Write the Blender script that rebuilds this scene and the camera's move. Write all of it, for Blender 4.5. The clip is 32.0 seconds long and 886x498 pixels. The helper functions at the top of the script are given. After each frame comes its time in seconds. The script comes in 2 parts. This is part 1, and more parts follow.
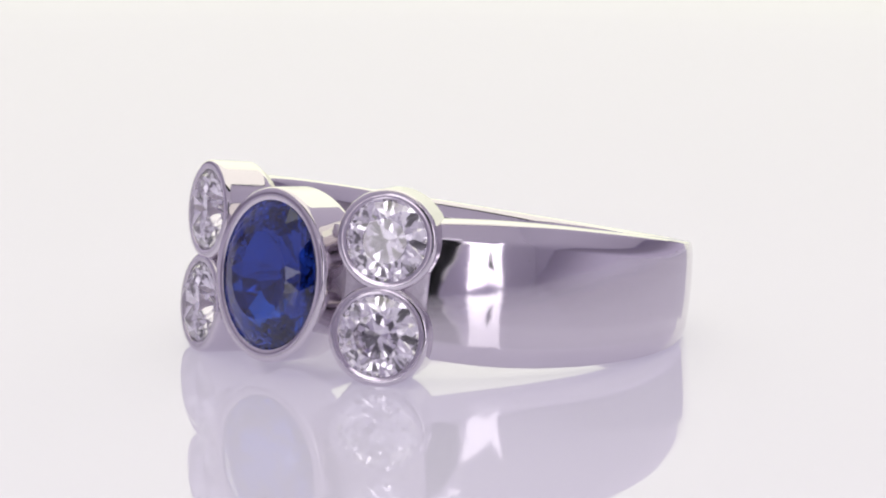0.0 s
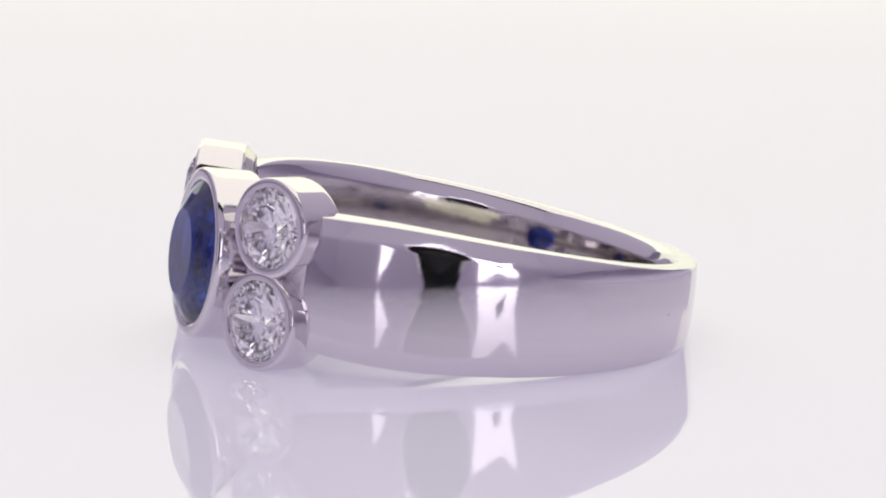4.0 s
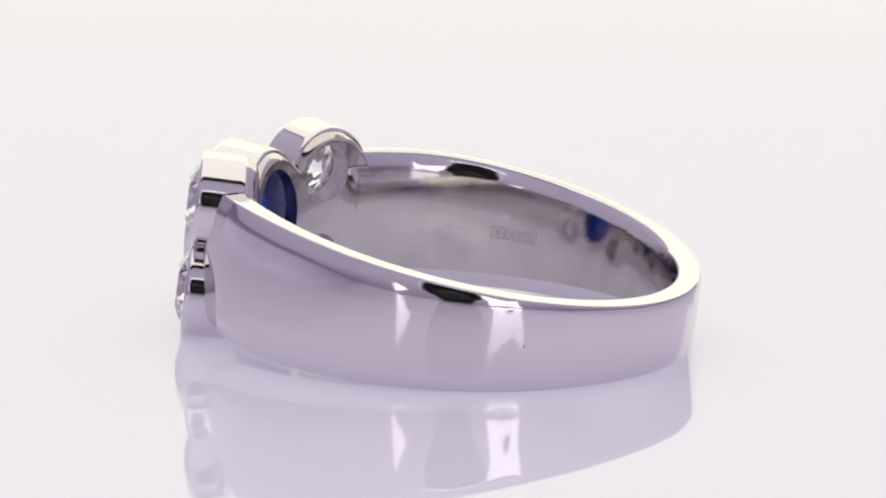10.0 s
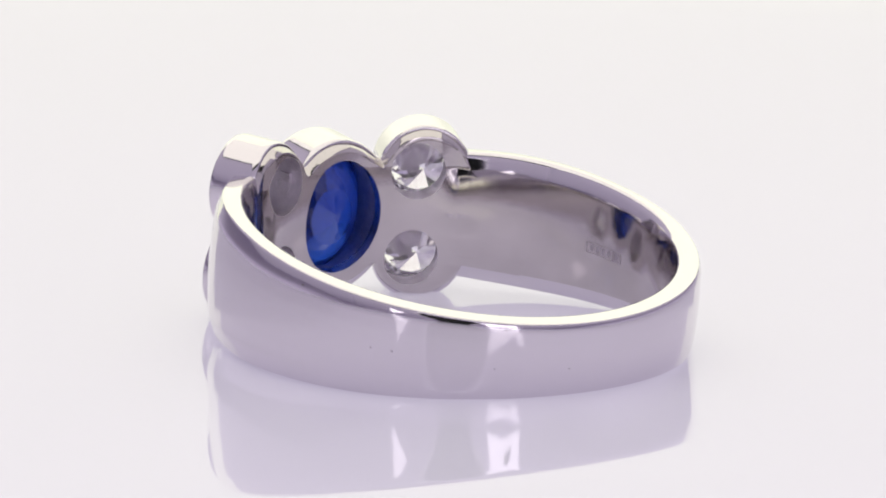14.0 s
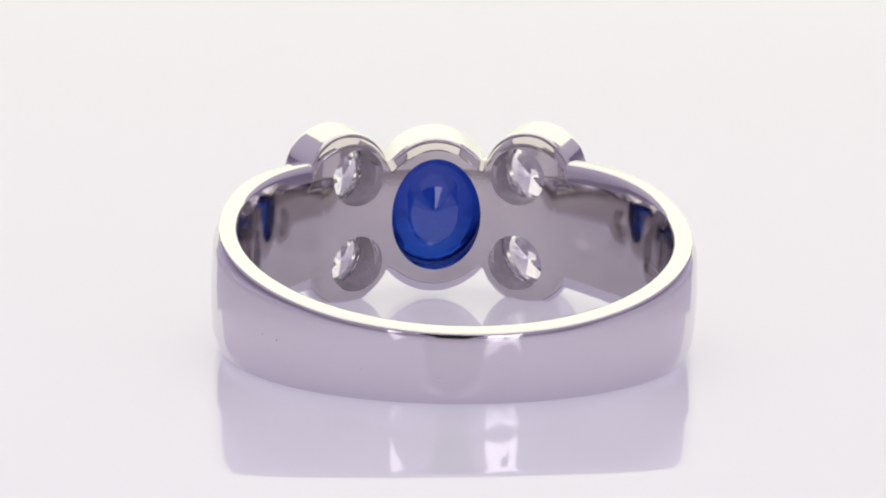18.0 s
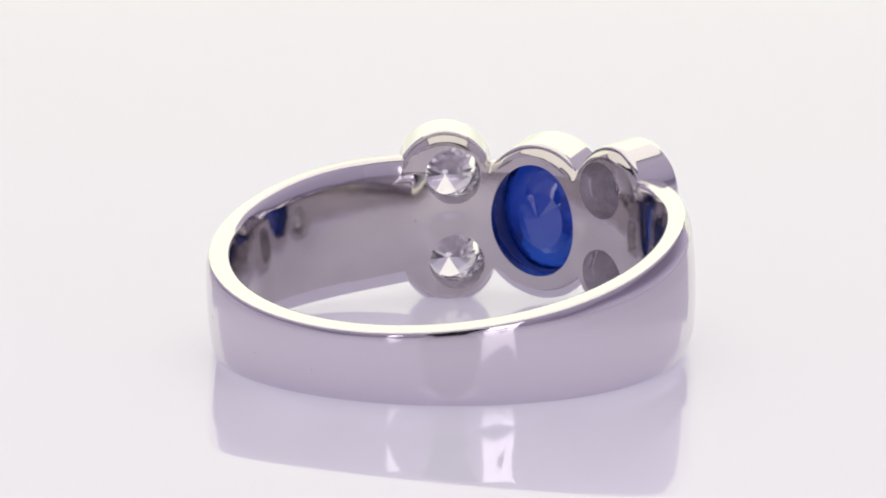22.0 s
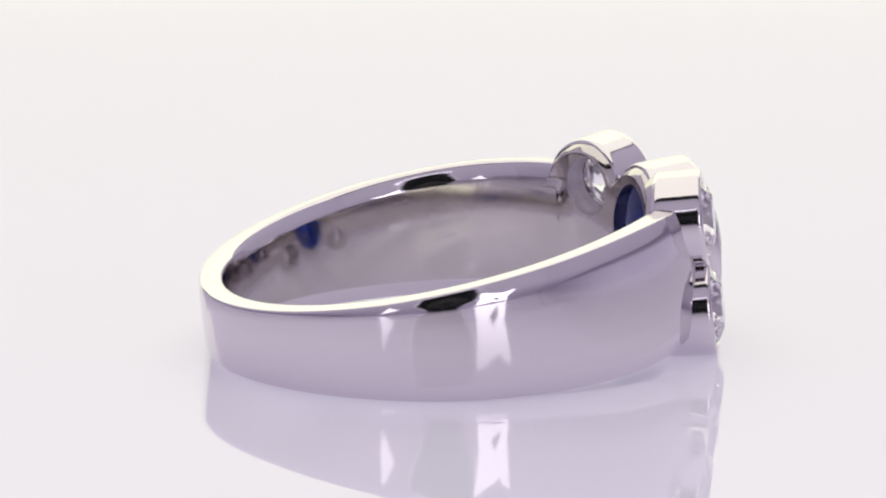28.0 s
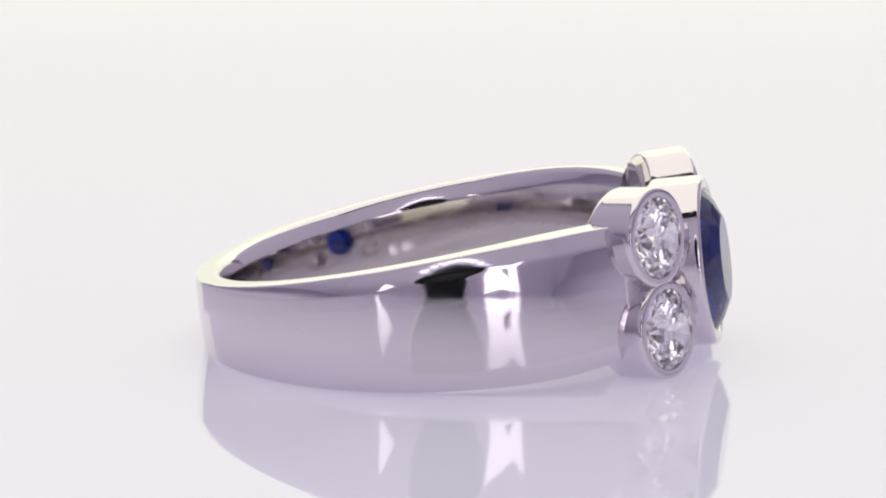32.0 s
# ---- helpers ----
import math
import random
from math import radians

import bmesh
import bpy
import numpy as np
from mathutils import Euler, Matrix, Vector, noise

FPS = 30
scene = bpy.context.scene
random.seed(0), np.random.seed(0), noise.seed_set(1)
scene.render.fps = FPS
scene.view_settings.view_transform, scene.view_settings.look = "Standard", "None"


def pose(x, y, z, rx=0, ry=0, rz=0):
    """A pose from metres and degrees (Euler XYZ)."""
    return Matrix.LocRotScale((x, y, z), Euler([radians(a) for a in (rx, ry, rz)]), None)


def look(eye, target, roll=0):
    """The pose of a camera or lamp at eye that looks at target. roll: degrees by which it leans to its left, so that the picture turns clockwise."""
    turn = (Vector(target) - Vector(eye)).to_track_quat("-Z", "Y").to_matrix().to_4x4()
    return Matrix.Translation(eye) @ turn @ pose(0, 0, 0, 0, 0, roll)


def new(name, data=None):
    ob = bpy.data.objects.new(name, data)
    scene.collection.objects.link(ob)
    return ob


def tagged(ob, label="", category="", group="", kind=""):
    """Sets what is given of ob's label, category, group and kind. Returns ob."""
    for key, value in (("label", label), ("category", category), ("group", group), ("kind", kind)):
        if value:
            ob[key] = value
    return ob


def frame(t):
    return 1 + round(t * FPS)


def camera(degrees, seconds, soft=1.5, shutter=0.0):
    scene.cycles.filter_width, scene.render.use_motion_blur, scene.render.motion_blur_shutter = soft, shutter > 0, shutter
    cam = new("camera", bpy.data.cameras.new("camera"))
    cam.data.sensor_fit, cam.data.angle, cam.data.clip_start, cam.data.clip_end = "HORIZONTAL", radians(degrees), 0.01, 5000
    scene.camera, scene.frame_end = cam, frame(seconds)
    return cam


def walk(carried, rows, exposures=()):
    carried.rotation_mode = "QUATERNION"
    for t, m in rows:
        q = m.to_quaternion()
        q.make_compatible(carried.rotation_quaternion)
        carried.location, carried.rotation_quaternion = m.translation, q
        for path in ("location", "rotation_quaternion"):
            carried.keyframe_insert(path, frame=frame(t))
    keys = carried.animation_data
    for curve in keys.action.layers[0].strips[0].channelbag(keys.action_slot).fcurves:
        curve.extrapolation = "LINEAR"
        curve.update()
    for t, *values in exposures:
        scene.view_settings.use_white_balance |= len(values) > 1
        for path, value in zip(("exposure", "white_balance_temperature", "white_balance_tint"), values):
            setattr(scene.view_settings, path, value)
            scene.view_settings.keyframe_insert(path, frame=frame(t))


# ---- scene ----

# All ring sizes are in units of the ring's outer radius R.
R = 0.0105
LIFT = 0.263 * R          # height of the ring's centre over the table

# ---- camera ----
cam = camera(10.686, 32.0, soft=2.0)
EYE = Vector((0.0, -19.318 * R, 4.3876 * R))
PITCH, PAN = 11.720, -0.069
AIM = EYE + Vector((math.sin(radians(PAN)) * math.cos(radians(PITCH)), math.cos(radians(PAN)) * math.cos(radians(PITCH)), -math.sin(radians(PITCH))))
# light bounces many times inside the cut stones
scene.cycles.max_bounces, scene.cycles.glossy_bounces, scene.cycles.transmission_bounces = 20, 16, 16
walk(cam, [(0.0, look(EYE, AIM, 0.54)), (32.0, look(EYE, AIM, 0.54))])

# ---- world and lights: a small photo light box with a panel in its lid ----
world = bpy.data.worlds.new("world")
scene.world = world
world.use_nodes = True
world.node_tree.nodes["Background"].inputs[0].default_value = (0.9, 0.93, 1.0, 1)
world.node_tree.nodes["Background"].inputs[1].default_value = 0.01


def area_lamp(name, m, sx, sy, watts, colour):
    d = bpy.data.lights.new(name, "AREA")
    d.shape, d.size, d.size_y, d.energy, d.color = "RECTANGLE", sx, sy, watts, colour
    ob = new(name, d)
    ob.matrix_world = m
    return ob


area_lamp("lid_lamp", pose(0, 0.058, 0.292), 0.37, 0.37, 0.55, (1.0, 0.96, 0.87))


# ---- materials ----
def material(name, colour, rough=0.5, metal=0.0, bump=0.0, mottle=0.0, scale=300.0, ior=1.45):
    m = bpy.data.materials.new(name)
    m.use_nodes = True
    nt = m.node_tree
    b = nt.nodes["Principled BSDF"]
    b.inputs["Base Color"].default_value = (*colour, 1)
    b.inputs["Roughness"].default_value = rough
    b.inputs["Metallic"].default_value = metal
    b.inputs["IOR"].default_value = ior
    if mottle or bump:
        tc = nt.nodes.new("ShaderNodeTexCoord")
        n1 = nt.nodes.new("ShaderNodeTexNoise")
        n1.inputs["Scale"].default_value = scale
        n1.inputs["Detail"].default_value = 6
        nt.links.new(tc.outputs["Object"], n1.inputs["Vector"])
        if mottle:
            mr = nt.nodes.new("ShaderNodeMapRange")
            mr.inputs[3].default_value = max(rough - mottle, 0.0)
            mr.inputs[4].default_value = rough + mottle
            nt.links.new(n1.outputs[0], mr.inputs[0])
            nt.links.new(mr.outputs[0], b.inputs["Roughness"])
        if bump:
            n2 = nt.nodes.new("ShaderNodeTexNoise")
            n2.inputs["Scale"].default_value = scale * 4
            n2.inputs["Detail"].default_value = 4
            nt.links.new(tc.outputs["Object"], n2.inputs["Vector"])
            bp = nt.nodes.new("ShaderNodeBump")
            bp.inputs["Strength"].default_value = bump
            bp.inputs["Distance"].default_value = 0.0001
            nt.links.new(n2.outputs[0], bp.inputs["Height"])
            nt.links.new(bp.outputs[0], b.inputs["Normal"])
    return m


def glow(name, colour, strength, base=(0.5, 0.5, 0.5)):
    m = material(name, base, 0.6)
    b = m.node_tree.nodes["Principled BSDF"]
    b.inputs["Emission Color"].default_value = (*colour, 1)
    b.inputs["Emission Strength"].default_value = strength
    return m


def painted_glow(name, colour, z0, z1, low, high, base=(0.3, 0.3, 0.3), rough=0.6, ior=1.45, fade=None):
    """A sheet with its light painted in as a glow that changes smoothly from z0 to z1."""
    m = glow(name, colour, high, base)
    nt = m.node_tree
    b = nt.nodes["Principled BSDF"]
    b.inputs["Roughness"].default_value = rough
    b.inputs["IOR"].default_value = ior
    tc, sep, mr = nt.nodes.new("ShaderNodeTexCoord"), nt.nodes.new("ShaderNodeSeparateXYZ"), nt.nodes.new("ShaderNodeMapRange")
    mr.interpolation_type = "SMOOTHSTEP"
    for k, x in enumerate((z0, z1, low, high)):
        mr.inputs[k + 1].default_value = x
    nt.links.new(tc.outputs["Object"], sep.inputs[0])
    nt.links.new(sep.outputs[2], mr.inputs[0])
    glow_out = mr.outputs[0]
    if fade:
        # the painted glow fades out towards the front
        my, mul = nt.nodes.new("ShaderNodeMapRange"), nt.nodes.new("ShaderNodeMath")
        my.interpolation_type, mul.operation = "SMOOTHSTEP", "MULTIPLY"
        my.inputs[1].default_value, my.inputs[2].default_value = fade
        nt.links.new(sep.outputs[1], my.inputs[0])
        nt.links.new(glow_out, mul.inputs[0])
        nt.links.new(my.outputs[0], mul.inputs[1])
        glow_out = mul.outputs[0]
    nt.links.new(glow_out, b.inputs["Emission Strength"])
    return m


def lacquer(m, ior, rough):
    """A clear polished surface over a matt body."""
    b = m.node_tree.nodes["Principled BSDF"]
    b.inputs["Specular IOR Level"].default_value = 0.0
    b.inputs["Coat Weight"].default_value = 1.0
    b.inputs["Coat IOR"].default_value = ior
    b.inputs["Coat Roughness"].default_value = rough


def gem_material(name, colour, ior, rough):
    m = bpy.data.materials.new(name)
    m.use_nodes = True
    nt = m.node_tree
    b = nt.nodes["Principled BSDF"]
    b.inputs["Base Color"].default_value = (*colour, 1)
    b.inputs["Roughness"].default_value = rough
    b.inputs["IOR"].default_value = ior
    b.inputs["Transmission Weight"].default_value = 1.0
    return m


def hazy(m, scale, depth):
    """Cloudy wear in the polish: the tone changes gently over a few tenths of a millimetre."""
    nt = m.node_tree
    b = nt.nodes["Principled BSDF"]
    c = b.inputs["Base Color"].default_value[:]
    tc, n, mix = nt.nodes.new("ShaderNodeTexCoord"), nt.nodes.new("ShaderNodeTexNoise"), nt.nodes.new("ShaderNodeMix")
    n.inputs["Scale"].default_value = scale
    n.inputs["Detail"].default_value = 5
    mix.data_type = "RGBA"
    mix.inputs[6].default_value = tuple(x * (1 - depth) for x in c[:3]) + (1,)
    mix.inputs[7].default_value = tuple(min(x * (1 + depth), 1) for x in c[:3]) + (1,)
    nt.links.new(tc.outputs["Object"], n.inputs["Vector"])
    nt.links.new(n.outputs[0], mix.inputs[0])
    nt.links.new(mix.outputs[2], b.inputs["Base Color"])


METAL = material("polished_white_gold", (0.708, 0.674, 0.712), 0.07, 1.0, bump=0.02, mottle=0.03, scale=500)
GRAINY = material("grained_white_gold", (0.80, 0.76, 0.83), 0.40, 1.0, bump=0.7, mottle=0.08, scale=1500)
hazy(GRAINY, 2200, 0.25)
# inner face: satin, darker and warmer in tone than METAL
INNER = material("darker_satin_white_gold", (0.575, 0.540, 0.540), 0.09, 1.0, bump=0.03, mottle=0.06, scale=700)
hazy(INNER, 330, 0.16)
STAMP = material("stamped_metal", (0.53, 0.49, 0.53), 0.35, 1.0, bump=0.2, scale=3000)
PIT = material("dark_nick", (0.16, 0.15, 0.15), 0.5, 1.0)
DIAMOND = gem_material("diamond", (0.975, 0.955, 1.0), 2.42, 0.0)
SAPPHIRE = gem_material("sapphire", (0.010, 0.040, 0.31), 1.77, 0.01)
ACRYLIC = material("glowing_white_acrylic", (0.46, 0.45, 0.50), 0.03, 0.0, mottle=0.01, scale=60, ior=1.36)
# taken for a light table: glow added under the polished surface, lifting contact shade
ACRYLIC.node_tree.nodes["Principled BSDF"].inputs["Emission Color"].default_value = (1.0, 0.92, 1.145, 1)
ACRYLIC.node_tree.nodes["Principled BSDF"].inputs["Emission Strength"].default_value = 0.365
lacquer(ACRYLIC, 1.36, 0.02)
CLOTH = material("grey_lavender_cloth", (0.33, 0.28, 0.44), 0.9, 0.0, bump=0.2, scale=400)
# the backdrop's brightness is painted in as a glow that rises with height
BACK = painted_glow("painted_glow_backdrop", (1.0, 1.03, 0.785), 0.02, 0.11, 0.87, 1.26)
# light painted into the cove's foot, blending the floor's glow into the wall
SWEEP = painted_glow("painted_glow_sweep", (1.0, 0.92, 1.145), -0.006, 0.026, 0.365, 0.0, (0.27, 0.235, 0.35), 0.5, 1.36, (-0.13, -0.02))
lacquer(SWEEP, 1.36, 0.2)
BLACK = material("black_lens_metal", (0.005, 0.005, 0.006), 0.45, 0.0, mottle=0.1, scale=300)
# tent cloth with its light painted in as a glow, stronger towards the top
TENT = painted_glow("painted_glow_tent_cloth", (1.0, 0.95, 1.05), 0.0, 0.12, 0.085, 0.25, (0.30, 0.26, 0.38), 0.9)
LED = glow("led_strip_diffuser", (1.0, 0.93, 1.03), 2.0)
DIM_LED = glow("dim_led_diffuser", (1.0, 0.93, 1.03), 1.6)
TAPE = glow("pale_tape", (1.0, 0.95, 1.0), 2.2)
DIM_TAPE = glow("dim_tape", (1.0, 0.95, 1.0), 0.45)


# ---- mesh helpers ----
def finish(bm, smooth=True, angle=35):
    bmesh.ops.recalc_face_normals(bm, faces=bm.faces)
    for f in bm.faces:
        f.smooth = smooth
    if smooth:
        lim = radians(angle)
        for e in bm.edges:
            if len(e.link_faces) == 2 and e.calc_face_angle(0) > lim:
                e.smooth = False
    return bm


def mesh_object(name, bm, mat):
    me = bpy.data.meshes.new(name)
    bm.to_mesh(me)
    bm.free()
    me.materials.append(mat)
    return new(name, me)


def part(name, bm, mat, parent, label=""):
    ob = mesh_object(name, bm, mat)
    ob.parent = parent
    if label:
        tagged(ob, label)
    return ob


def box(sx, sy, sz, m=Matrix(), bm=None, bevel=0.0):
    bm = bm or bmesh.new()
    got = bmesh.ops.create_cube(bm, size=1.0, matrix=m @ Matrix.Diagonal((sx, sy, sz, 1)))
    if bevel:
        es = list({e for v in got["verts"] for e in v.link_edges})
        bmesh.ops.bevel(bm, geom=es, offset=bevel, segments=2, affect="EDGES")
    return bm


def loft(loops, closed_profile=True, closed_path=False, caps=False):
    """Skin a row of loops that have equal counts."""
    bm = bmesh.new()
    vs = [[bm.verts.new(p) for p in lp] for lp in loops]
    n, k = len(vs), len(vs[0])
    for i in range(n if closed_path else n - 1):
        a, b = vs[i], vs[(i + 1) % n]
        for j in range(k if closed_profile else k - 1):
            bm.faces.new((a[j], a[(j + 1) % k], b[(j + 1) % k], b[j]))
    if caps:
        bm.faces.new(vs[0])
        bm.faces.new(vs[-1][::-1])
    return bm


def polar(a, r, w):
    """A place in the ring: a degrees from the head, radius r, height w along the finger's axis, all in R."""
    a = radians(a)
    return Vector((-r * math.sin(a), r * math.cos(a), w)) * R


# ---- the light box ----
def light_box():
    t = 0.004
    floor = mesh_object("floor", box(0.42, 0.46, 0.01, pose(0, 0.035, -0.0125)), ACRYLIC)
    tagged(floor, "softly glowing white base under the turntable", "floor", kind="structure")
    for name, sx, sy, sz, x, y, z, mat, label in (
        ("wall_left", t, 0.45, 0.31, -0.20, 0.03, 0.147, TENT, "grey lavender cloth wall of the light box, glow painted in"),
        ("wall_right", t, 0.45, 0.31, 0.20, 0.03, 0.147, TENT, "grey lavender cloth wall of the light box, glow painted in"),
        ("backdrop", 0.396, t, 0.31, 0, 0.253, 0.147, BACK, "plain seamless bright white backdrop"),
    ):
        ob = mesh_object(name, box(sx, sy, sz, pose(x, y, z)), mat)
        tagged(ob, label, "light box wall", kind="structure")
    # added, unseen curved cove round the turntable softens reflections; open towards slot and backdrop
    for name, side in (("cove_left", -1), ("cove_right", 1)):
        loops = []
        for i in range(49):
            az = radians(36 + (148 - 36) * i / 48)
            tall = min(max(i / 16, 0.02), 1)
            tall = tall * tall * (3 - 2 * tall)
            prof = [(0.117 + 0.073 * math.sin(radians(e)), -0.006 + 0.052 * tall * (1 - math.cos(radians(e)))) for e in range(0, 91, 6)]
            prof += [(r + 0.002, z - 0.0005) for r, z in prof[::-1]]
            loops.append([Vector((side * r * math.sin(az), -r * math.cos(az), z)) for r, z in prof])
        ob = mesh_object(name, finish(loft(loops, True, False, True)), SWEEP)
        tagged(ob, "smooth curved white acrylic cove round the turntable, foot glow painted in", "light box wall", kind="structure")
    # front wall round an arched slot, narrow at the foot, that the lens looks through
    half = [(0.022, -0.008), (0.024, 0.004), (0.036, 0.024), (0.045, 0.040), (0.048, 0.060), (0.047, 0.080), (0.041, 0.098), (0.030, 0.110), (0.016, 0.117)]
    slot = half + [(0.0, 0.119)] + [(-x, z) for x, z in half[::-1]]
    bm = bmesh.new()
    rows = []
    for y in (-0.195, -0.191):
        rim = [bm.verts.new((x, y, z)) for x, z in slot]
        edge = []
        for x, z in slot:
            if abs(x) > 0.02 and z < 0.098:
                edge.append(bm.verts.new((math.copysign(0.198, x), y, -0.008 if z < 0 else z * 2.9)))
            else:
                edge.append(bm.verts.new((x * 5.2, y, 0.302)))
        rows.append((rim, edge))
    (r0, e0), (r1, e1) = rows
    for i in range(len(slot) - 1):
        bm.faces.new((r0[i], r0[i + 1], e0[i + 1], e0[i]))
        bm.faces.new((r1[i], e1[i], e1[i + 1], r1[i + 1]))
        bm.faces.new((r0[i], r1[i], r1[i + 1], r0[i + 1]))
    tagged(mesh_object("wall_front", finish(bm, False), TENT), "mauve cloth front wall of the light box with an arched slot, glow painted in", "light box wall", kind="structure")
    tagged(mesh_object("ceiling", box(0.404, 0.454, t, pose(0, 0.03, 0.304)), BLACK), "black lid of the light box over a lamp panel", "light box lid", kind="structure")


light_box()


# ---- the lens that films, seen only in the polished metal ----
def lens():
    ob = new("camera_lens")
    ob.matrix_world = look(EYE, AIM)
    prof = [(0.010, 0.0015), (0.030, 0.0015), (0.034, 0.003), (0.034, 0.06), (0.037, 0.062), (0.037, 0.09), (0.010, 0.09)]
    n = 48
    loops = [[Vector((r * math.cos(2 * math.pi * i / n), r * math.sin(2 * math.pi * i / n), z)) for r, z in prof] for i in range(n)]
    part("barrel", finish(loft(loops, True, True)), BLACK, ob, "black lens barrel")
    bm = bmesh.new()
    bmesh.ops.create_uvsphere(bm, u_segments=24, v_segments=12, radius=0.0099, matrix=Matrix.Translation((0, 0, 0.0125)) @ Matrix.Diagonal((1, 1, 0.3, 1)))
    part("front_element", finish(bm), BLACK, ob, "dark front glass")
    tagged(ob, "black camera lens in the opening of the light box", "camera lens")


lens()


def prism(outline, y0, y1):
    """A flat plate with that outline of (x, z) between two depths."""
    return loft([[Vector((x, y, z)) for x, z in outline] for y in (y0, y1)], True, False, True)


def light_panel(x, outlines, mat, label):
    ob = new("light_panel")
    ob.location = (x, -0.1875, -0.008)
    for o in outlines:
        cx, cz = (sum(p[k] for p in o) / len(o) for k in (0, 1))
        part("housing", finish(prism([(cx + (px - cx) * 0.94, cz + (pz - cz) * 0.94) for px, pz in o], -0.003, 0.0003)), CLOTH, ob)
        part("diffuser", finish(prism(o, 0.0005, 0.0025)), mat, ob, "glowing white diffuser")
    tagged(ob, label, "lamp", "lamps beside the slot")
    return ob


wide = light_panel(0.087, [[(-0.038, 0.010), (-0.012, 0.015), (0.018, 0.009), (0.013, 0.036), (0.026, 0.088), (0.004, 0.068), (-0.038, 0.084), (-0.034, 0.044)]], LED,
                   "bright white notched lamp panel beside the open slot")
light_panel(-0.086, [[(-0.012, 0.014), (0.014, 0.042), (-0.010, 0.074)]], DIM_LED,
            "white lamp panel with a bright triangle beside the slot")
part("clip", finish(prism([(-0.014, 0.030), (0.000, 0.022), (-0.004, 0.036), (-0.010, 0.042)], 0.003, 0.005)), BLACK, wide, "small dark clip")


def fringe():
    """A row of short bright tapes over the slot's arch."""
    ob = new("lamp_fringe")
    ob.location = (0, -0.189, 0.122)
    for k in range(9):
        t = (k - 4) / 4
        x, z = 0.044 * t, -0.016 * t * t
        part("tape", finish(prism([(x - 0.0054, z), (x + 0.0054, z), (x + 0.0054, z + 0.004), (x - 0.0054, z + 0.004)], 0.0, 0.002)), TAPE, ob)
    for side in (-1, 1):
        edge = [(0.0255, -0.110), (0.0375, -0.092), (0.0465, -0.078), (0.0500, -0.060), (0.0490, -0.040), (0.0440, -0.022)]
        out = [(side * x, z) for x, z in edge] + [(side * (x + 0.0016), z - 0.0004) for x, z in edge[::-1]]
        part("side_tape", finish(prism(out, 0.0, 0.001)), DIM_TAPE, ob)
    tagged(ob, "row of short glowing white tapes over the slot", "lamp")


fringe()


# ---- the turntable: a glossy white disc ----
turntable = new("turntable")
tagged(turntable, "softly glowing glossy white acrylic turntable disc", "turntable")


def platter():
    prof = [(0.0005, 0.0), (0.03, 0.0), (0.06, 0.0), (0.09, 0.0), (0.1128, 0.0), (0.113, -0.00002), (0.114, -0.001), (0.114, -0.003), (0.0005, -0.003)]
    n = 128
    loops = [[Vector((r * math.cos(2 * math.pi * i / n), r * math.sin(2 * math.pi * i / n), z)) for r, z in prof] for i in range(n)]
    bm = loft(loops, True, True)
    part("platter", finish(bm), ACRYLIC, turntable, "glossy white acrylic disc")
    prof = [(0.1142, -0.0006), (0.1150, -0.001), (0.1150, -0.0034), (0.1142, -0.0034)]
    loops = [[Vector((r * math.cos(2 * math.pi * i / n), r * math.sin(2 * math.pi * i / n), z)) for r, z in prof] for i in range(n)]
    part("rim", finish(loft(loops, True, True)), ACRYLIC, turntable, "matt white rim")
    prof = [(0.0005, -0.0031), (0.05, -0.0031), (0.05, -0.0055), (0.0005, -0.0055)]
    loops = [[Vector((r * math.cos(2 * math.pi * i / n), r * math.sin(2 * math.pi * i / n), z)) for r, z in prof] for i in range(n)]
    part("hub", finish(loft(loops, True, True)), CLOTH, turntable)


platter()


# ---- the ring ----
RIN = 0.876
ring = new("finger_ring")
tagged(ring, "polished white gold ring with blue oval sapphire and four diamonds", "ring")


HW = (0.1601, -0.0451, -0.0028)


def half_width(a):
    u = (abs(a - 180) / 100) ** 2
    return 0.1819 + HW[0] * u + HW[1] * u * u + HW[2] * u ** 3


DOME = 0.26
# outer chamfer: width at the back, extra width at the shoulders, where it begins, over how many degrees, steepness
CHAMFER = (0.022, 0.046, 150, 75, 0.36)


def flare(a):
    """How far the shoulders stand out; near the bezels they run straight on."""
    a = abs(a if a < 180 else 360 - a)
    t = min(max((85 - max(a, 46)) / 52, 0), 1)
    x = radians(max(46 - a, 0))
    return 0.040 * t * t * (3 - 2 * t) + 0.040 * 6 * t * (1 - t) / radians(52) * x + 0.2 * x * x


def smooth_step(x):
    x = min(max(x, 0), 1)
    return x * x * (3 - 2 * x)


def rounded(points, radii, k=7):
    """The open line through points with its inner corners rounded off, k places to a corner."""
    out = [points[0]]
    for p, c, q, rad in zip(points, points[1:], points[2:], radii):
        la, lb = math.hypot(p[0] - c[0], p[1] - c[1]), math.hypot(q[0] - c[0], q[1] - c[1])
        ra, rb = min(rad, 0.48 * la), min(rad, 0.48 * lb)
        a = (c[0] + (p[0] - c[0]) * ra / la, c[1] + (p[1] - c[1]) * ra / la)
        b = (c[0] + (q[0] - c[0]) * rb / lb, c[1] + (q[1] - c[1]) * rb / lb)
        for i in range(k):
            t = i / (k - 1)
            out.append(tuple((1 - t) ** 2 * a[j] + 2 * t * (1 - t) * c[j] + t * t * b[j] for j in (0, 1)))
    return out + [points[-1]]


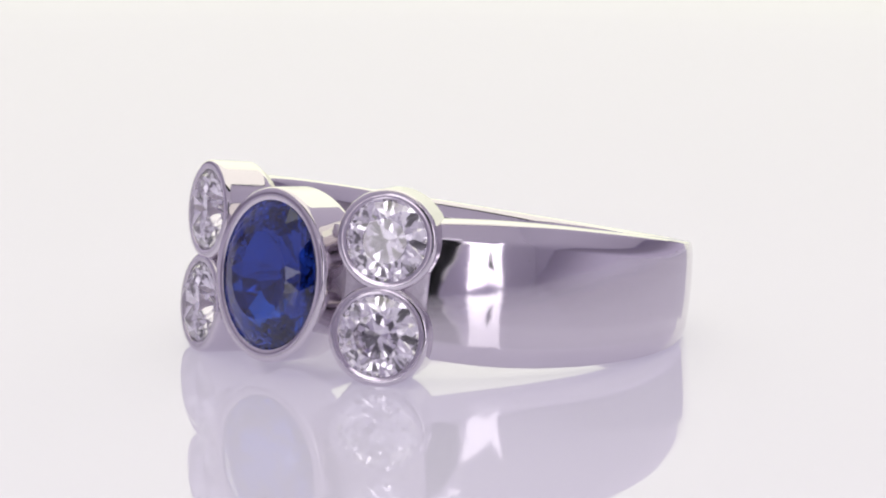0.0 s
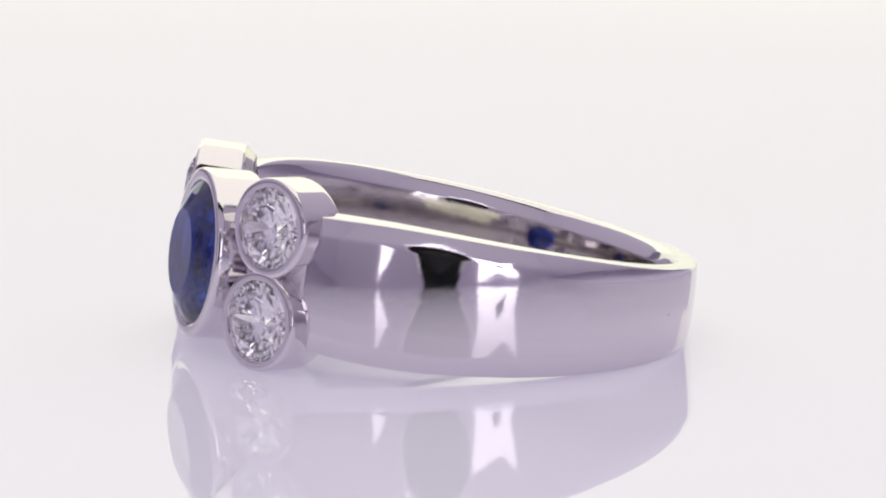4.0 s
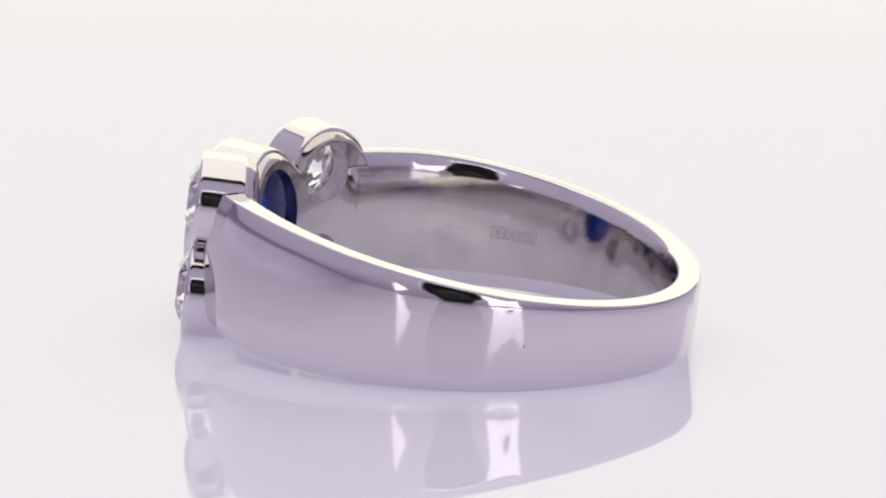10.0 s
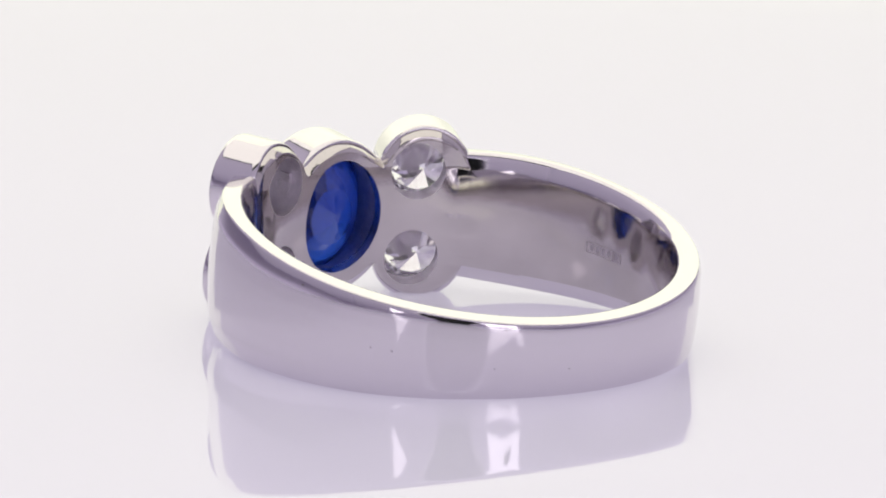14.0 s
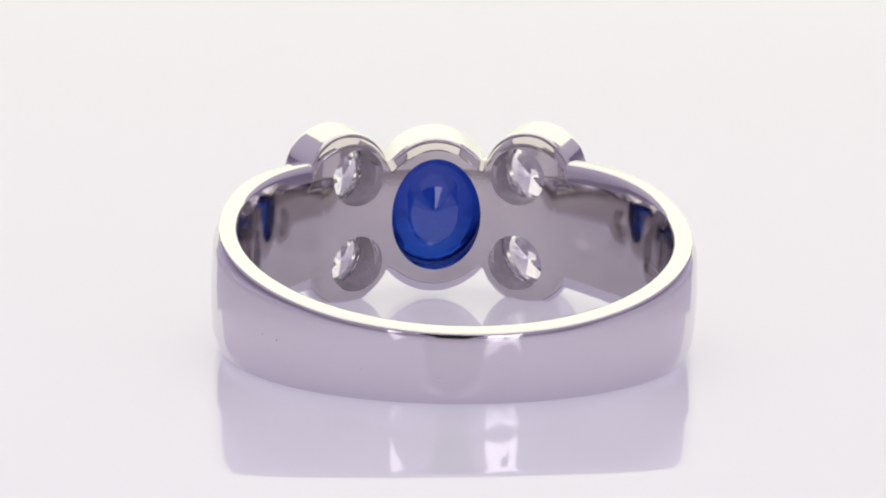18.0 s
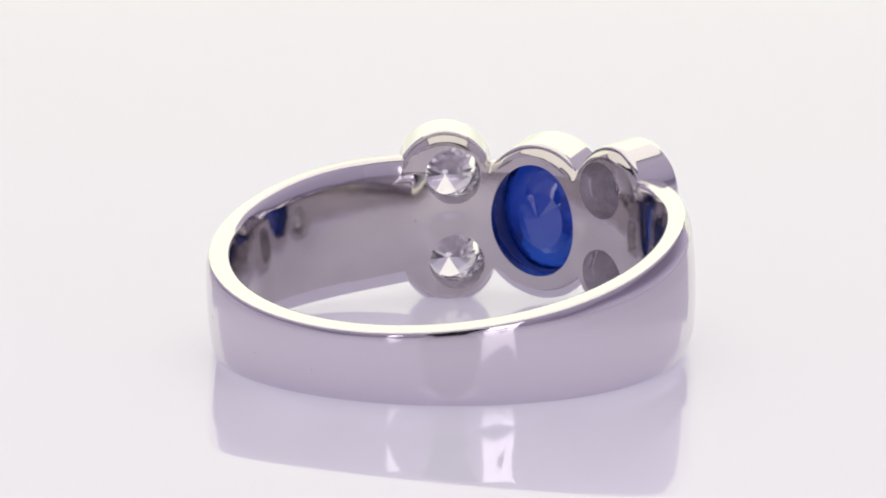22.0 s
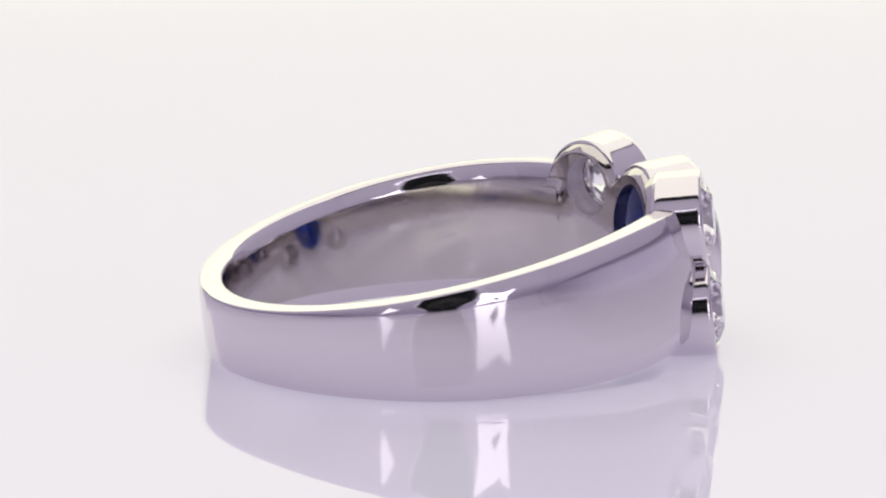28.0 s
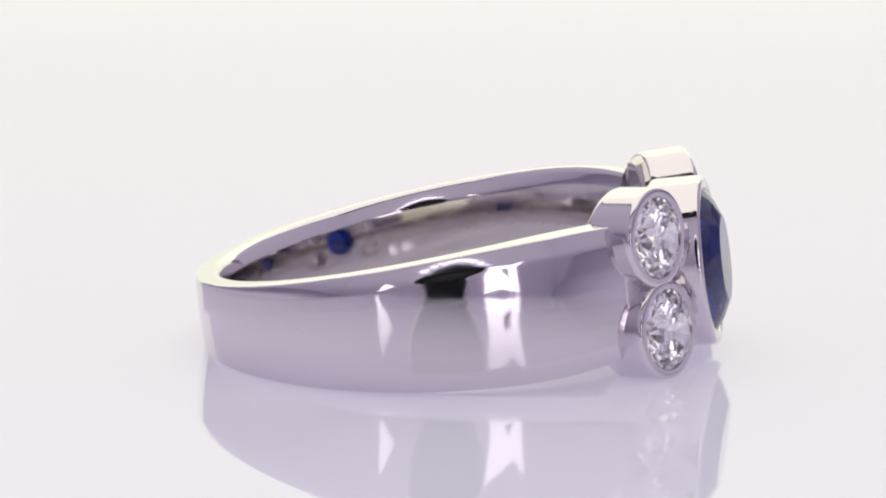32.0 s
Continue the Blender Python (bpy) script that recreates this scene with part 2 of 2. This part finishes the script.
def band(a0, a1, count):
    loops = []
    for i in range(count + 1):
        a = a0 + (a1 - a0) * i / count
        side = min(a, 360 - a)
        out, near = flare(a), min(max((135 - side) / 60, 0), 1)
        # the crease at the top of the inner bevel
        edge = half_width(a) - 0.039
        top = 1.012 + out - DOME * (edge - 0.043) ** 2 - 0.017
        w2 = edge + 0.004 + (top - RIN - 0.043) * 0.26
        rc = RIN + 0.036 + 0.3 * out
        # a soft chamfer along the outer edge, broad at the shoulders and narrow at the back
        ch = CHAMFER[0] + CHAMFER[1] * smooth_step((CHAMFER[2] - side) / CHAMFER[3])
        slope, r1 = 0.13 + 0.04 * near, top
        for _ in range(3):
            w1 = w2 - slope * (r1 - rc)
            flat = w1 - ch
            ro = 1.012 + out - DOME * flat * flat
            r1 = ro - CHAMFER[4] * ch
        dome = [(ro + DOME * flat * flat * (1 - u * u), u * flat) for u in (0.0, 0.25, 0.48)]
        g = 0.010 + 0.3 * out
        wi = w2 - 0.068
        upper = rounded([(ro + DOME * flat * flat * (1 - 0.6 * 0.6), 0.6 * flat), (ro, flat), (r1, w1), (rc, w2), (RIN + g, wi), (RIN + g * 0.81, wi * 0.9)],
                        (0.018 + 0.014 * smooth_step((side - 70) / 40), 0.009, 0.030, 0.038))
        # gently rounded inner face
        upper += [(RIN + g * u * u, wi * u) for u in (0.75, 0.55, 0.35, 0.15)]
        upper = dome + upper
        prof = upper + [(r, -w) for r, w in upper[:0:-1]]
        loops.append([polar(a, r, w) for r, w in prof])
    ob = part("band", finish(loft(loops, True, False, True)), METAL, ring, "tapering polished band, satin inside")
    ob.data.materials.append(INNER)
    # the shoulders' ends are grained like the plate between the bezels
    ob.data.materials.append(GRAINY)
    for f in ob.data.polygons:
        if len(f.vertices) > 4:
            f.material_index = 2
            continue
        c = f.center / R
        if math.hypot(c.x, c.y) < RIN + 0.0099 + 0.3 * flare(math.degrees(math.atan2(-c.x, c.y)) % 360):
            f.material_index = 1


# setting: azimuth, height, opening half sizes, rim half sizes, inner end half sizes, hole half sizes, rim depth
ROUND = ((0.165, 0.165), (0.205, 0.205), (0.198, 0.198), (0.126, 0.126), 1.118)
SETTINGS = [
    ("oval", 0.0, -0.010, (0.241, 0.300), (0.288, 0.353), (0.280, 0.343), (0.205, 0.253), 1.146),
    ("round", 25.4, 0.189, *ROUND),
    ("round", 25.4, -0.191, *ROUND),
    ("round", -25.4, 0.189, *ROUND),
    ("round", -25.4, -0.191, *ROUND),
]
# where the drilled holes come out inside: degrees and height beside the settings' own axes
DRILL = [(0.0, 0.018), (-2.4, 0.012), (-2.4, 0.0), (2.4, 0.012), (2.4, 0.0)]


def setting_point(a, w, d, u, v):
    """d along the setting's own axis, u sideways, v up; all in R."""
    t = radians(a)
    er, et = Vector((-math.sin(t), math.cos(t), 0)), Vector((math.cos(t), math.sin(t), 0))
    return (er * d + et * u + Vector((0, 0, w + v))) * R


def bezel(drill, kind, a, w, opening, rim, inner, hole, front):
    n = 72
    loops = []
    for i in range(n):
        c, s = math.cos(2 * math.pi * i / n), math.sin(2 * math.pi * i / n)

        def on(size, d):
            return setting_point(a, w, d, size[0] * c, size[1] * s)

        def wall(size, r0):
            return setting_point(a, w, math.sqrt(r0 * r0 - (size[0] * c) ** 2), size[0] * c, size[1] * s)

        def bore(size, r0):
            # a place on the drilled hole, which runs a little beside the setting's axis
            u, v = size[0] * c - 0.9 * radians(drill[0]), size[1] * s + drill[1]
            return setting_point(a, w, math.sqrt(r0 * r0 - u * u), u, v)

        def mid(p, q, k):
            return (p[0] + (q[0] - p[0]) * k, p[1] + (q[1] - p[1]) * k)

        loops.append([
            wall(inner, 0.925), wall(mid(inner, rim, 0.6), 0.932), wall(rim, 0.945), wall(rim, 0.955), on(rim, front - 0.030), on(rim, front - 0.022), on(mid(rim, opening, 0.03), front - 0.013), on(mid(rim, opening, 0.10), front - 0.006),
            on(mid(rim, opening, 0.22), front - 0.002), on(mid(rim, opening, 0.44), front - 0.0005), on(mid(rim, opening, 0.60), front), on(mid(rim, opening, 0.96), front - 0.0015), on(opening, front - 0.004),
            on(mid(opening, hole, 0.03), front - 0.05), bore(mid(opening, hole, 0.92), 1.0), bore(mid(hole, opening, 0.10), 0.95),
            bore(mid(hole, opening, 0.04), 0.930), bore(mid(hole, inner, 0.10), 0.9245), wall(mid(hole, inner, 0.97), 0.9245)])
    ob = part("bezel", finish(loft(loops, True, True), True, 50), METAL, ring, "polished " + kind + " bezel")
    # the drilled seat behind the stone is left unpolished
    ob.data.materials.append(GRAINY)
    k = len(loops[0])
    for f in ob.data.polygons:
        if k - 6 <= f.index % k <= k - 4:
            f.material_index = 1
    return ob


def gem_mesh(a, w, size, girdle, crown, pavilion, table, mid_at, low_at, n=8):
    """A brilliant cut with true plane facets: table, star, kite, girdle, pavilion."""
    bm = bmesh.new()

    def v(rad, ang, d):
        return bm.verts.new(setting_point(a, w, d, rad * size[0] * math.cos(ang), rad * size[1] * math.sin(ang)))

    st = 2 * math.pi / n
    half = math.cos(st / 2)
    top = [v(table, st * i, girdle + crown) for i in range(n)]
    mid = [v(mid_at, st * (i + 0.5), girdle + 0.004 + (crown - 0.004) * (1 - mid_at * half) / (1 - table)) for i in range(n)]
    gu = [v(1.0, st * i / 2, girdle + 0.004) for i in range(2 * n)]
    gl = [v(1.0, st * i / 2, girdle - 0.004) for i in range(2 * n)]
    low = [v(low_at, st * (i + 0.5), girdle - 0.004 - (pavilion - 0.004) * (1 - low_at * half)) for i in range(n)]
    cul = v(0.0, 0, girdle - pavilion)
    bm.faces.new(top)
    for i in range(n):
        j = (i + 1) % n
        bm.faces.new((top[i], top[j], mid[i]))
        bm.faces.new((top[i], mid[i], gu[2 * i], mid[i - 1]))
        bm.faces.new((mid[i], gu[2 * i], gu[2 * i + 1]))
        bm.faces.new((mid[i], gu[2 * i + 1], gu[(2 * i + 2) % (2 * n)]))
        bm.faces.new((low[i], gl[2 * i + 1], gl[2 * i]))
        bm.faces.new((low[i], gl[(2 * i + 2) % (2 * n)], gl[2 * i + 1]))
        bm.faces.new((low[i - 1], gl[2 * i], low[i], cul))
    for i in range(2 * n):
        j = (i + 1) % (2 * n)
        bm.faces.new((gu[i], gu[j], gl[j], gl[i]))
    return finish(bm, False)


def step_gem(a, w, size, girdle, crown, pavilion, table, n=20):
    """A mixed cut: table and two rows of crown facets over a pavilion of rounding steps."""
    rings = [(table, girdle + crown), (0.80, girdle + 0.60 * crown), (1.0, girdle + 0.004), (1.0, girdle - 0.004), (0.90, girdle - 0.30 * pavilion), (0.70, girdle - 0.62 * pavilion), (0.42, girdle - 0.87 * pavilion)]
    bm = bmesh.new()
    rows = []
    for k, (rad, d) in enumerate(rings):
        off = 0.5 if k == 1 or k > 4 and k % 2 else 0.0
        rows.append([bm.verts.new(setting_point(a, w, d, rad * size[0] * math.cos(2 * math.pi * (i + off) / n), rad * size[1] * math.sin(2 * math.pi * (i + off) / n))) for i in range(n)])
    bm.faces.new(rows[0])
    for k, (p, q) in enumerate(zip(rows, rows[1:])):
        shift = (1 if k == 0 or k > 3 and (k + 1) % 2 else 0) - (1 if k == 1 or k > 4 and k % 2 else 0)
        for i in range(n):
            j = (i + 1) % n
            if shift == 0:
                bm.faces.new((p[i], p[j], q[j], q[i]))
            elif shift == 1:
                bm.faces.new((p[i], p[j], q[i]))
                bm.faces.new((p[j], q[j], q[i]))
            else:
                bm.faces.new((p[i], q[j], q[i]))
                bm.faces.new((p[i], p[j], q[j]))
    tip = bm.verts.new(setting_point(a, w, girdle - pavilion, 0, 0.06 * size[1]))
    tail = bm.verts.new(setting_point(a, w, girdle - pavilion, 0, -0.06 * size[1]))
    last = rows[-1]
    for i in range(n):
        j = (i + 1) % n
        p, q = (tip if math.sin(2 * math.pi * x / n) > -1e-6 else tail for x in (i, j))
        bm.faces.new((last[i], last[j], q) if p is q else (last[i], last[j], q, p))
    return finish(bm, False)


def hit(a, w, grow):
    """How far a place lies outside the nearest stone's opening (1: on its edge), and which stone that is."""
    best = (9.0, None)
    for k, (_, sa, sw, op, rim, inner, hole, front) in enumerate(SETTINGS):
        if not grow:
            sa, sw = sa + DRILL[k][0], sw + DRILL[k][1]
        if abs(a - sa) < 40:
            best = min(best, (math.hypot(0.93 * math.sin(radians(a - sa)) / (hole[0] + grow), (w - sw) / (hole[1] + grow)), k))
    return best


def plate(r_in, r_out, half, grow):
    """A curved plate behind the stones with that half height at each azimuth, open where the stones sit."""
    da, amax, nw = 0.45, 41.4, 84
    na = int(2 * amax / da)

    def at(i, j):
        a = -amax + i * da
        return a, half(a) * (2 * j / nw - 1)

    def solid(i, j):
        return 0 <= i < na and 0 <= j < nw and hit(*at(i + 0.5, j + 0.5), grow)[0] >= 1

    bm = bmesh.new()
    made = {}

    def vert(i, j, k):
        if (i, j, k) not in made:
            a, w = at(i, j)
            q, n = hit(a, w, grow)
            # draw the cells' edges onto the round openings
            if abs(q - 1) < 0.09 and not all(solid(i + x, j + y) for x in (-1, 0) for y in (-1, 0)) and 0 < j < nw:
                off = (0, 0) if grow else DRILL[n]
                sa, sw = SETTINGS[n][1] + off[0], SETTINGS[n][2] + off[1]
                a, w = sa + (a - sa) / q, sw + (w - sw) / q
            made[i, j, k] = bm.verts.new(polar(a, (r_in, r_out)[k](a, w), w))
        return made[i, j, k]

    for i in range(na):
        for j in range(nw):
            if not solid(i, j):
                continue
            bm.faces.new([vert(*p) for p in ((i, j, 0), (i + 1, j, 0), (i + 1, j + 1, 0), (i, j + 1, 0))])
            bm.faces.new([vert(*p) for p in ((i, j, 1), (i, j + 1, 1), (i + 1, j + 1, 1), (i + 1, j, 1))])
            for di, dj, p, q in ((-1, 0, (i, j), (i, j + 1)), (1, 0, (i + 1, j), (i + 1, j + 1)), (0, -1, (i, j), (i + 1, j)), (0, 1, (i, j + 1), (i + 1, j + 1))):
                if not solid(i + di, j + dj):
                    f = bm.faces.new((vert(*p, 0), vert(*q, 0), vert(*q, 1), vert(*p, 1)))
                    f.material_index = int(hit(*at(i + 0.5, j + 0.5), grow)[0] < 1.3 and hit(*at(i + 0.5, j + 0.5), grow)[1] != 0)
    return finish(bm)


def back_half(a):
    """Half height of the back: the bezels' round feet and the band's end, melted together."""
    hs = [0.240 - 0.020 * smooth_step((abs(a) - 28) / 6) - 0.025 * smooth_step((abs(a) - 38) / 3)]
    # a slanting fillet from the outer bezels down to the shoulders' inner edge
    if abs(a) > 31:
        hs.append(0.312 - 0.0145 * max(abs(a) - 33, 0))
    for sa, sw, ru, rv in ((0.0, -0.006, 0.272, 0.336), (25.4, 0.190, 0.194, 0.194), (-25.4, 0.190, 0.194, 0.194)):
        u = 0.9 * math.sin(radians(a - sa)) / ru
        if abs(u) < 1:
            hs.append(sw + rv * math.sqrt(1 - u * u))
    return 0.013 * math.log(sum(math.exp(h / 0.013) for h in hs))


def back_radius(a, w):
    e = back_half(a) - abs(w)
    return RIN - 0.0012 + (0.010 + 0.3 * flare(abs(a)) * min(max((abs(a) - 29) / 5, 0), 1)) * min(abs(w) / 0.22, 1) ** 2 + 0.054 * (max(0.030 - e, 0) / 0.030) ** 1.4 + 0.003 * min(max((abs(a) - 34.2) / 1.5, 0), 1) * smooth_step((0.185 - abs(w)) / 0.02)


band(34.8, 325.2, 240)
for s, drill in zip(SETTINGS, DRILL):
    holder = bezel(drill, *s)
    kind, a, w, opening, rim, inner, hole, front = s
    if kind == "oval":
        part("sapphire", step_gem(a, w, (0.246, 0.306), front - 0.016, 0.075, 0.215, 0.58), SAPPHIRE, holder, "deep blue oval faceted sapphire")
    else:
        part("diamond", gem_mesh(a, w, (0.169, 0.169), front - 0.018, 0.053, 0.1435, 0.56, 0.80, 0.24), DIAMOND, holder, "clear round brilliant diamond")
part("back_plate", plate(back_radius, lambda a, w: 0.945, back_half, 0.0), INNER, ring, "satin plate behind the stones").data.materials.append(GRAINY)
part("web", plate(lambda a, w: 0.9455, lambda a, w: 1.046 + 0.016 * min(max((abs(a) - 18) / 8, 0), 1) - 0.03 * smooth_step((abs(a) - 34) / 2.5), lambda a: 0.222 + 0.028 * min(max((abs(a) - 20) / 10, 0), 1) - 0.08 * smooth_step((abs(a) - 31) / 3), 0.026), GRAINY, ring, "finely grained plate between the bezels")


def hallmark():
    """A stamped frame with worn marks that cannot be read, on the inner face."""
    def plate_at(name, a0, a1, w0, w1, r, label=""):
        loops = [[polar(a, RIN + 0.004, w0), polar(a, r, w0), polar(a, r, w1), polar(a, RIN + 0.004, w1)] for a in np.linspace(a0, a1, 5)]
        part(name, finish(loft(loops, True, False, True)), STAMP, ring, label)

    r = RIN - 0.0022
    for a0, a1 in ((-75.0, -85.2), (-85.6, -88.6)):
        plate_at("stamp_frame", a0, a1, 0.008, 0.011, r, "stamped frame line")
        plate_at("stamp_frame", a0, a1, -0.036, -0.033, r)
        plate_at("stamp_frame", a0, a0 - 0.25, -0.033, 0.008, r)
        plate_at("stamp_frame", a1 + 0.25, a1, -0.033, 0.008, r)
    for k in range(4):
        a = -76.4 - 2.1 * k
        plate_at("stamp_mark", a, a - 1.3, -0.026, 0.001, r + 0.0012, "worn stamped mark")
    plate_at("stamp_mark", -86.3, -87.8, -0.026, 0.001, r + 0.0012)


hallmark()


def nicks():
    """Tiny dents in the polished outer face."""
    for a, w, size in ((-55, 0.11, 0.006), (-116, 0.04, 0.004), (153.5, -0.025, 0.005), (-114.5, 0.035, 0.004), (171.5, -0.03, 0.006), (125, 0.006, 0.006), (130, 0.006, 0.008),
                       (94, -0.065, 0.004), (105.5, 0.185, 0.005), (56.5, 0.15, 0.004)):
        r = 1.0124 + flare(a % 360) - DOME * w * w
        bm = bmesh.new()
        c = bm.verts.new(polar(a, r + 0.0006, w))
        vs = [bm.verts.new(polar(a + math.degrees(size * 0.9 * math.cos(q)), r - 0.0012, w + size * 0.55 * math.sin(q))) for q in [2 * math.pi * i / 8 + 0.2 * (i % 2) for i in range(8)]]
        for i in range(8):
            bm.faces.new((c, vs[i], vs[(i + 1) % 8]))
        part("nick", finish(bm), PIT, ring, "tiny dark nick")


nicks()


# ---- the turning ring and its slightly uneven turntable ----
TILT, LEAN, TABLE_TILT = 7.617, 0.174, 0.6

def motions():
    rows, table_rows = [], []
    for k in range(33):
        th = -7.512 * (k - 18.712)
        c, n = math.cos(radians(th)), math.sin(radians(th))
        rise = (-0.0329 * c + 0.0183 * n) * R
        turn = pose(0, 0, rise, 0, 0, th)
        rows.append((float(k), turn @ pose(0.021 * R, -0.032 * R, LIFT, TILT) @ pose(0, 0, 0, 0, LEAN)))
        table_rows.append((float(k), turn @ pose(0.0182 * R, -0.0396 * R, 0, TABLE_TILT)))
    walk(ring, rows)
    walk(turntable, table_rows)


motions()
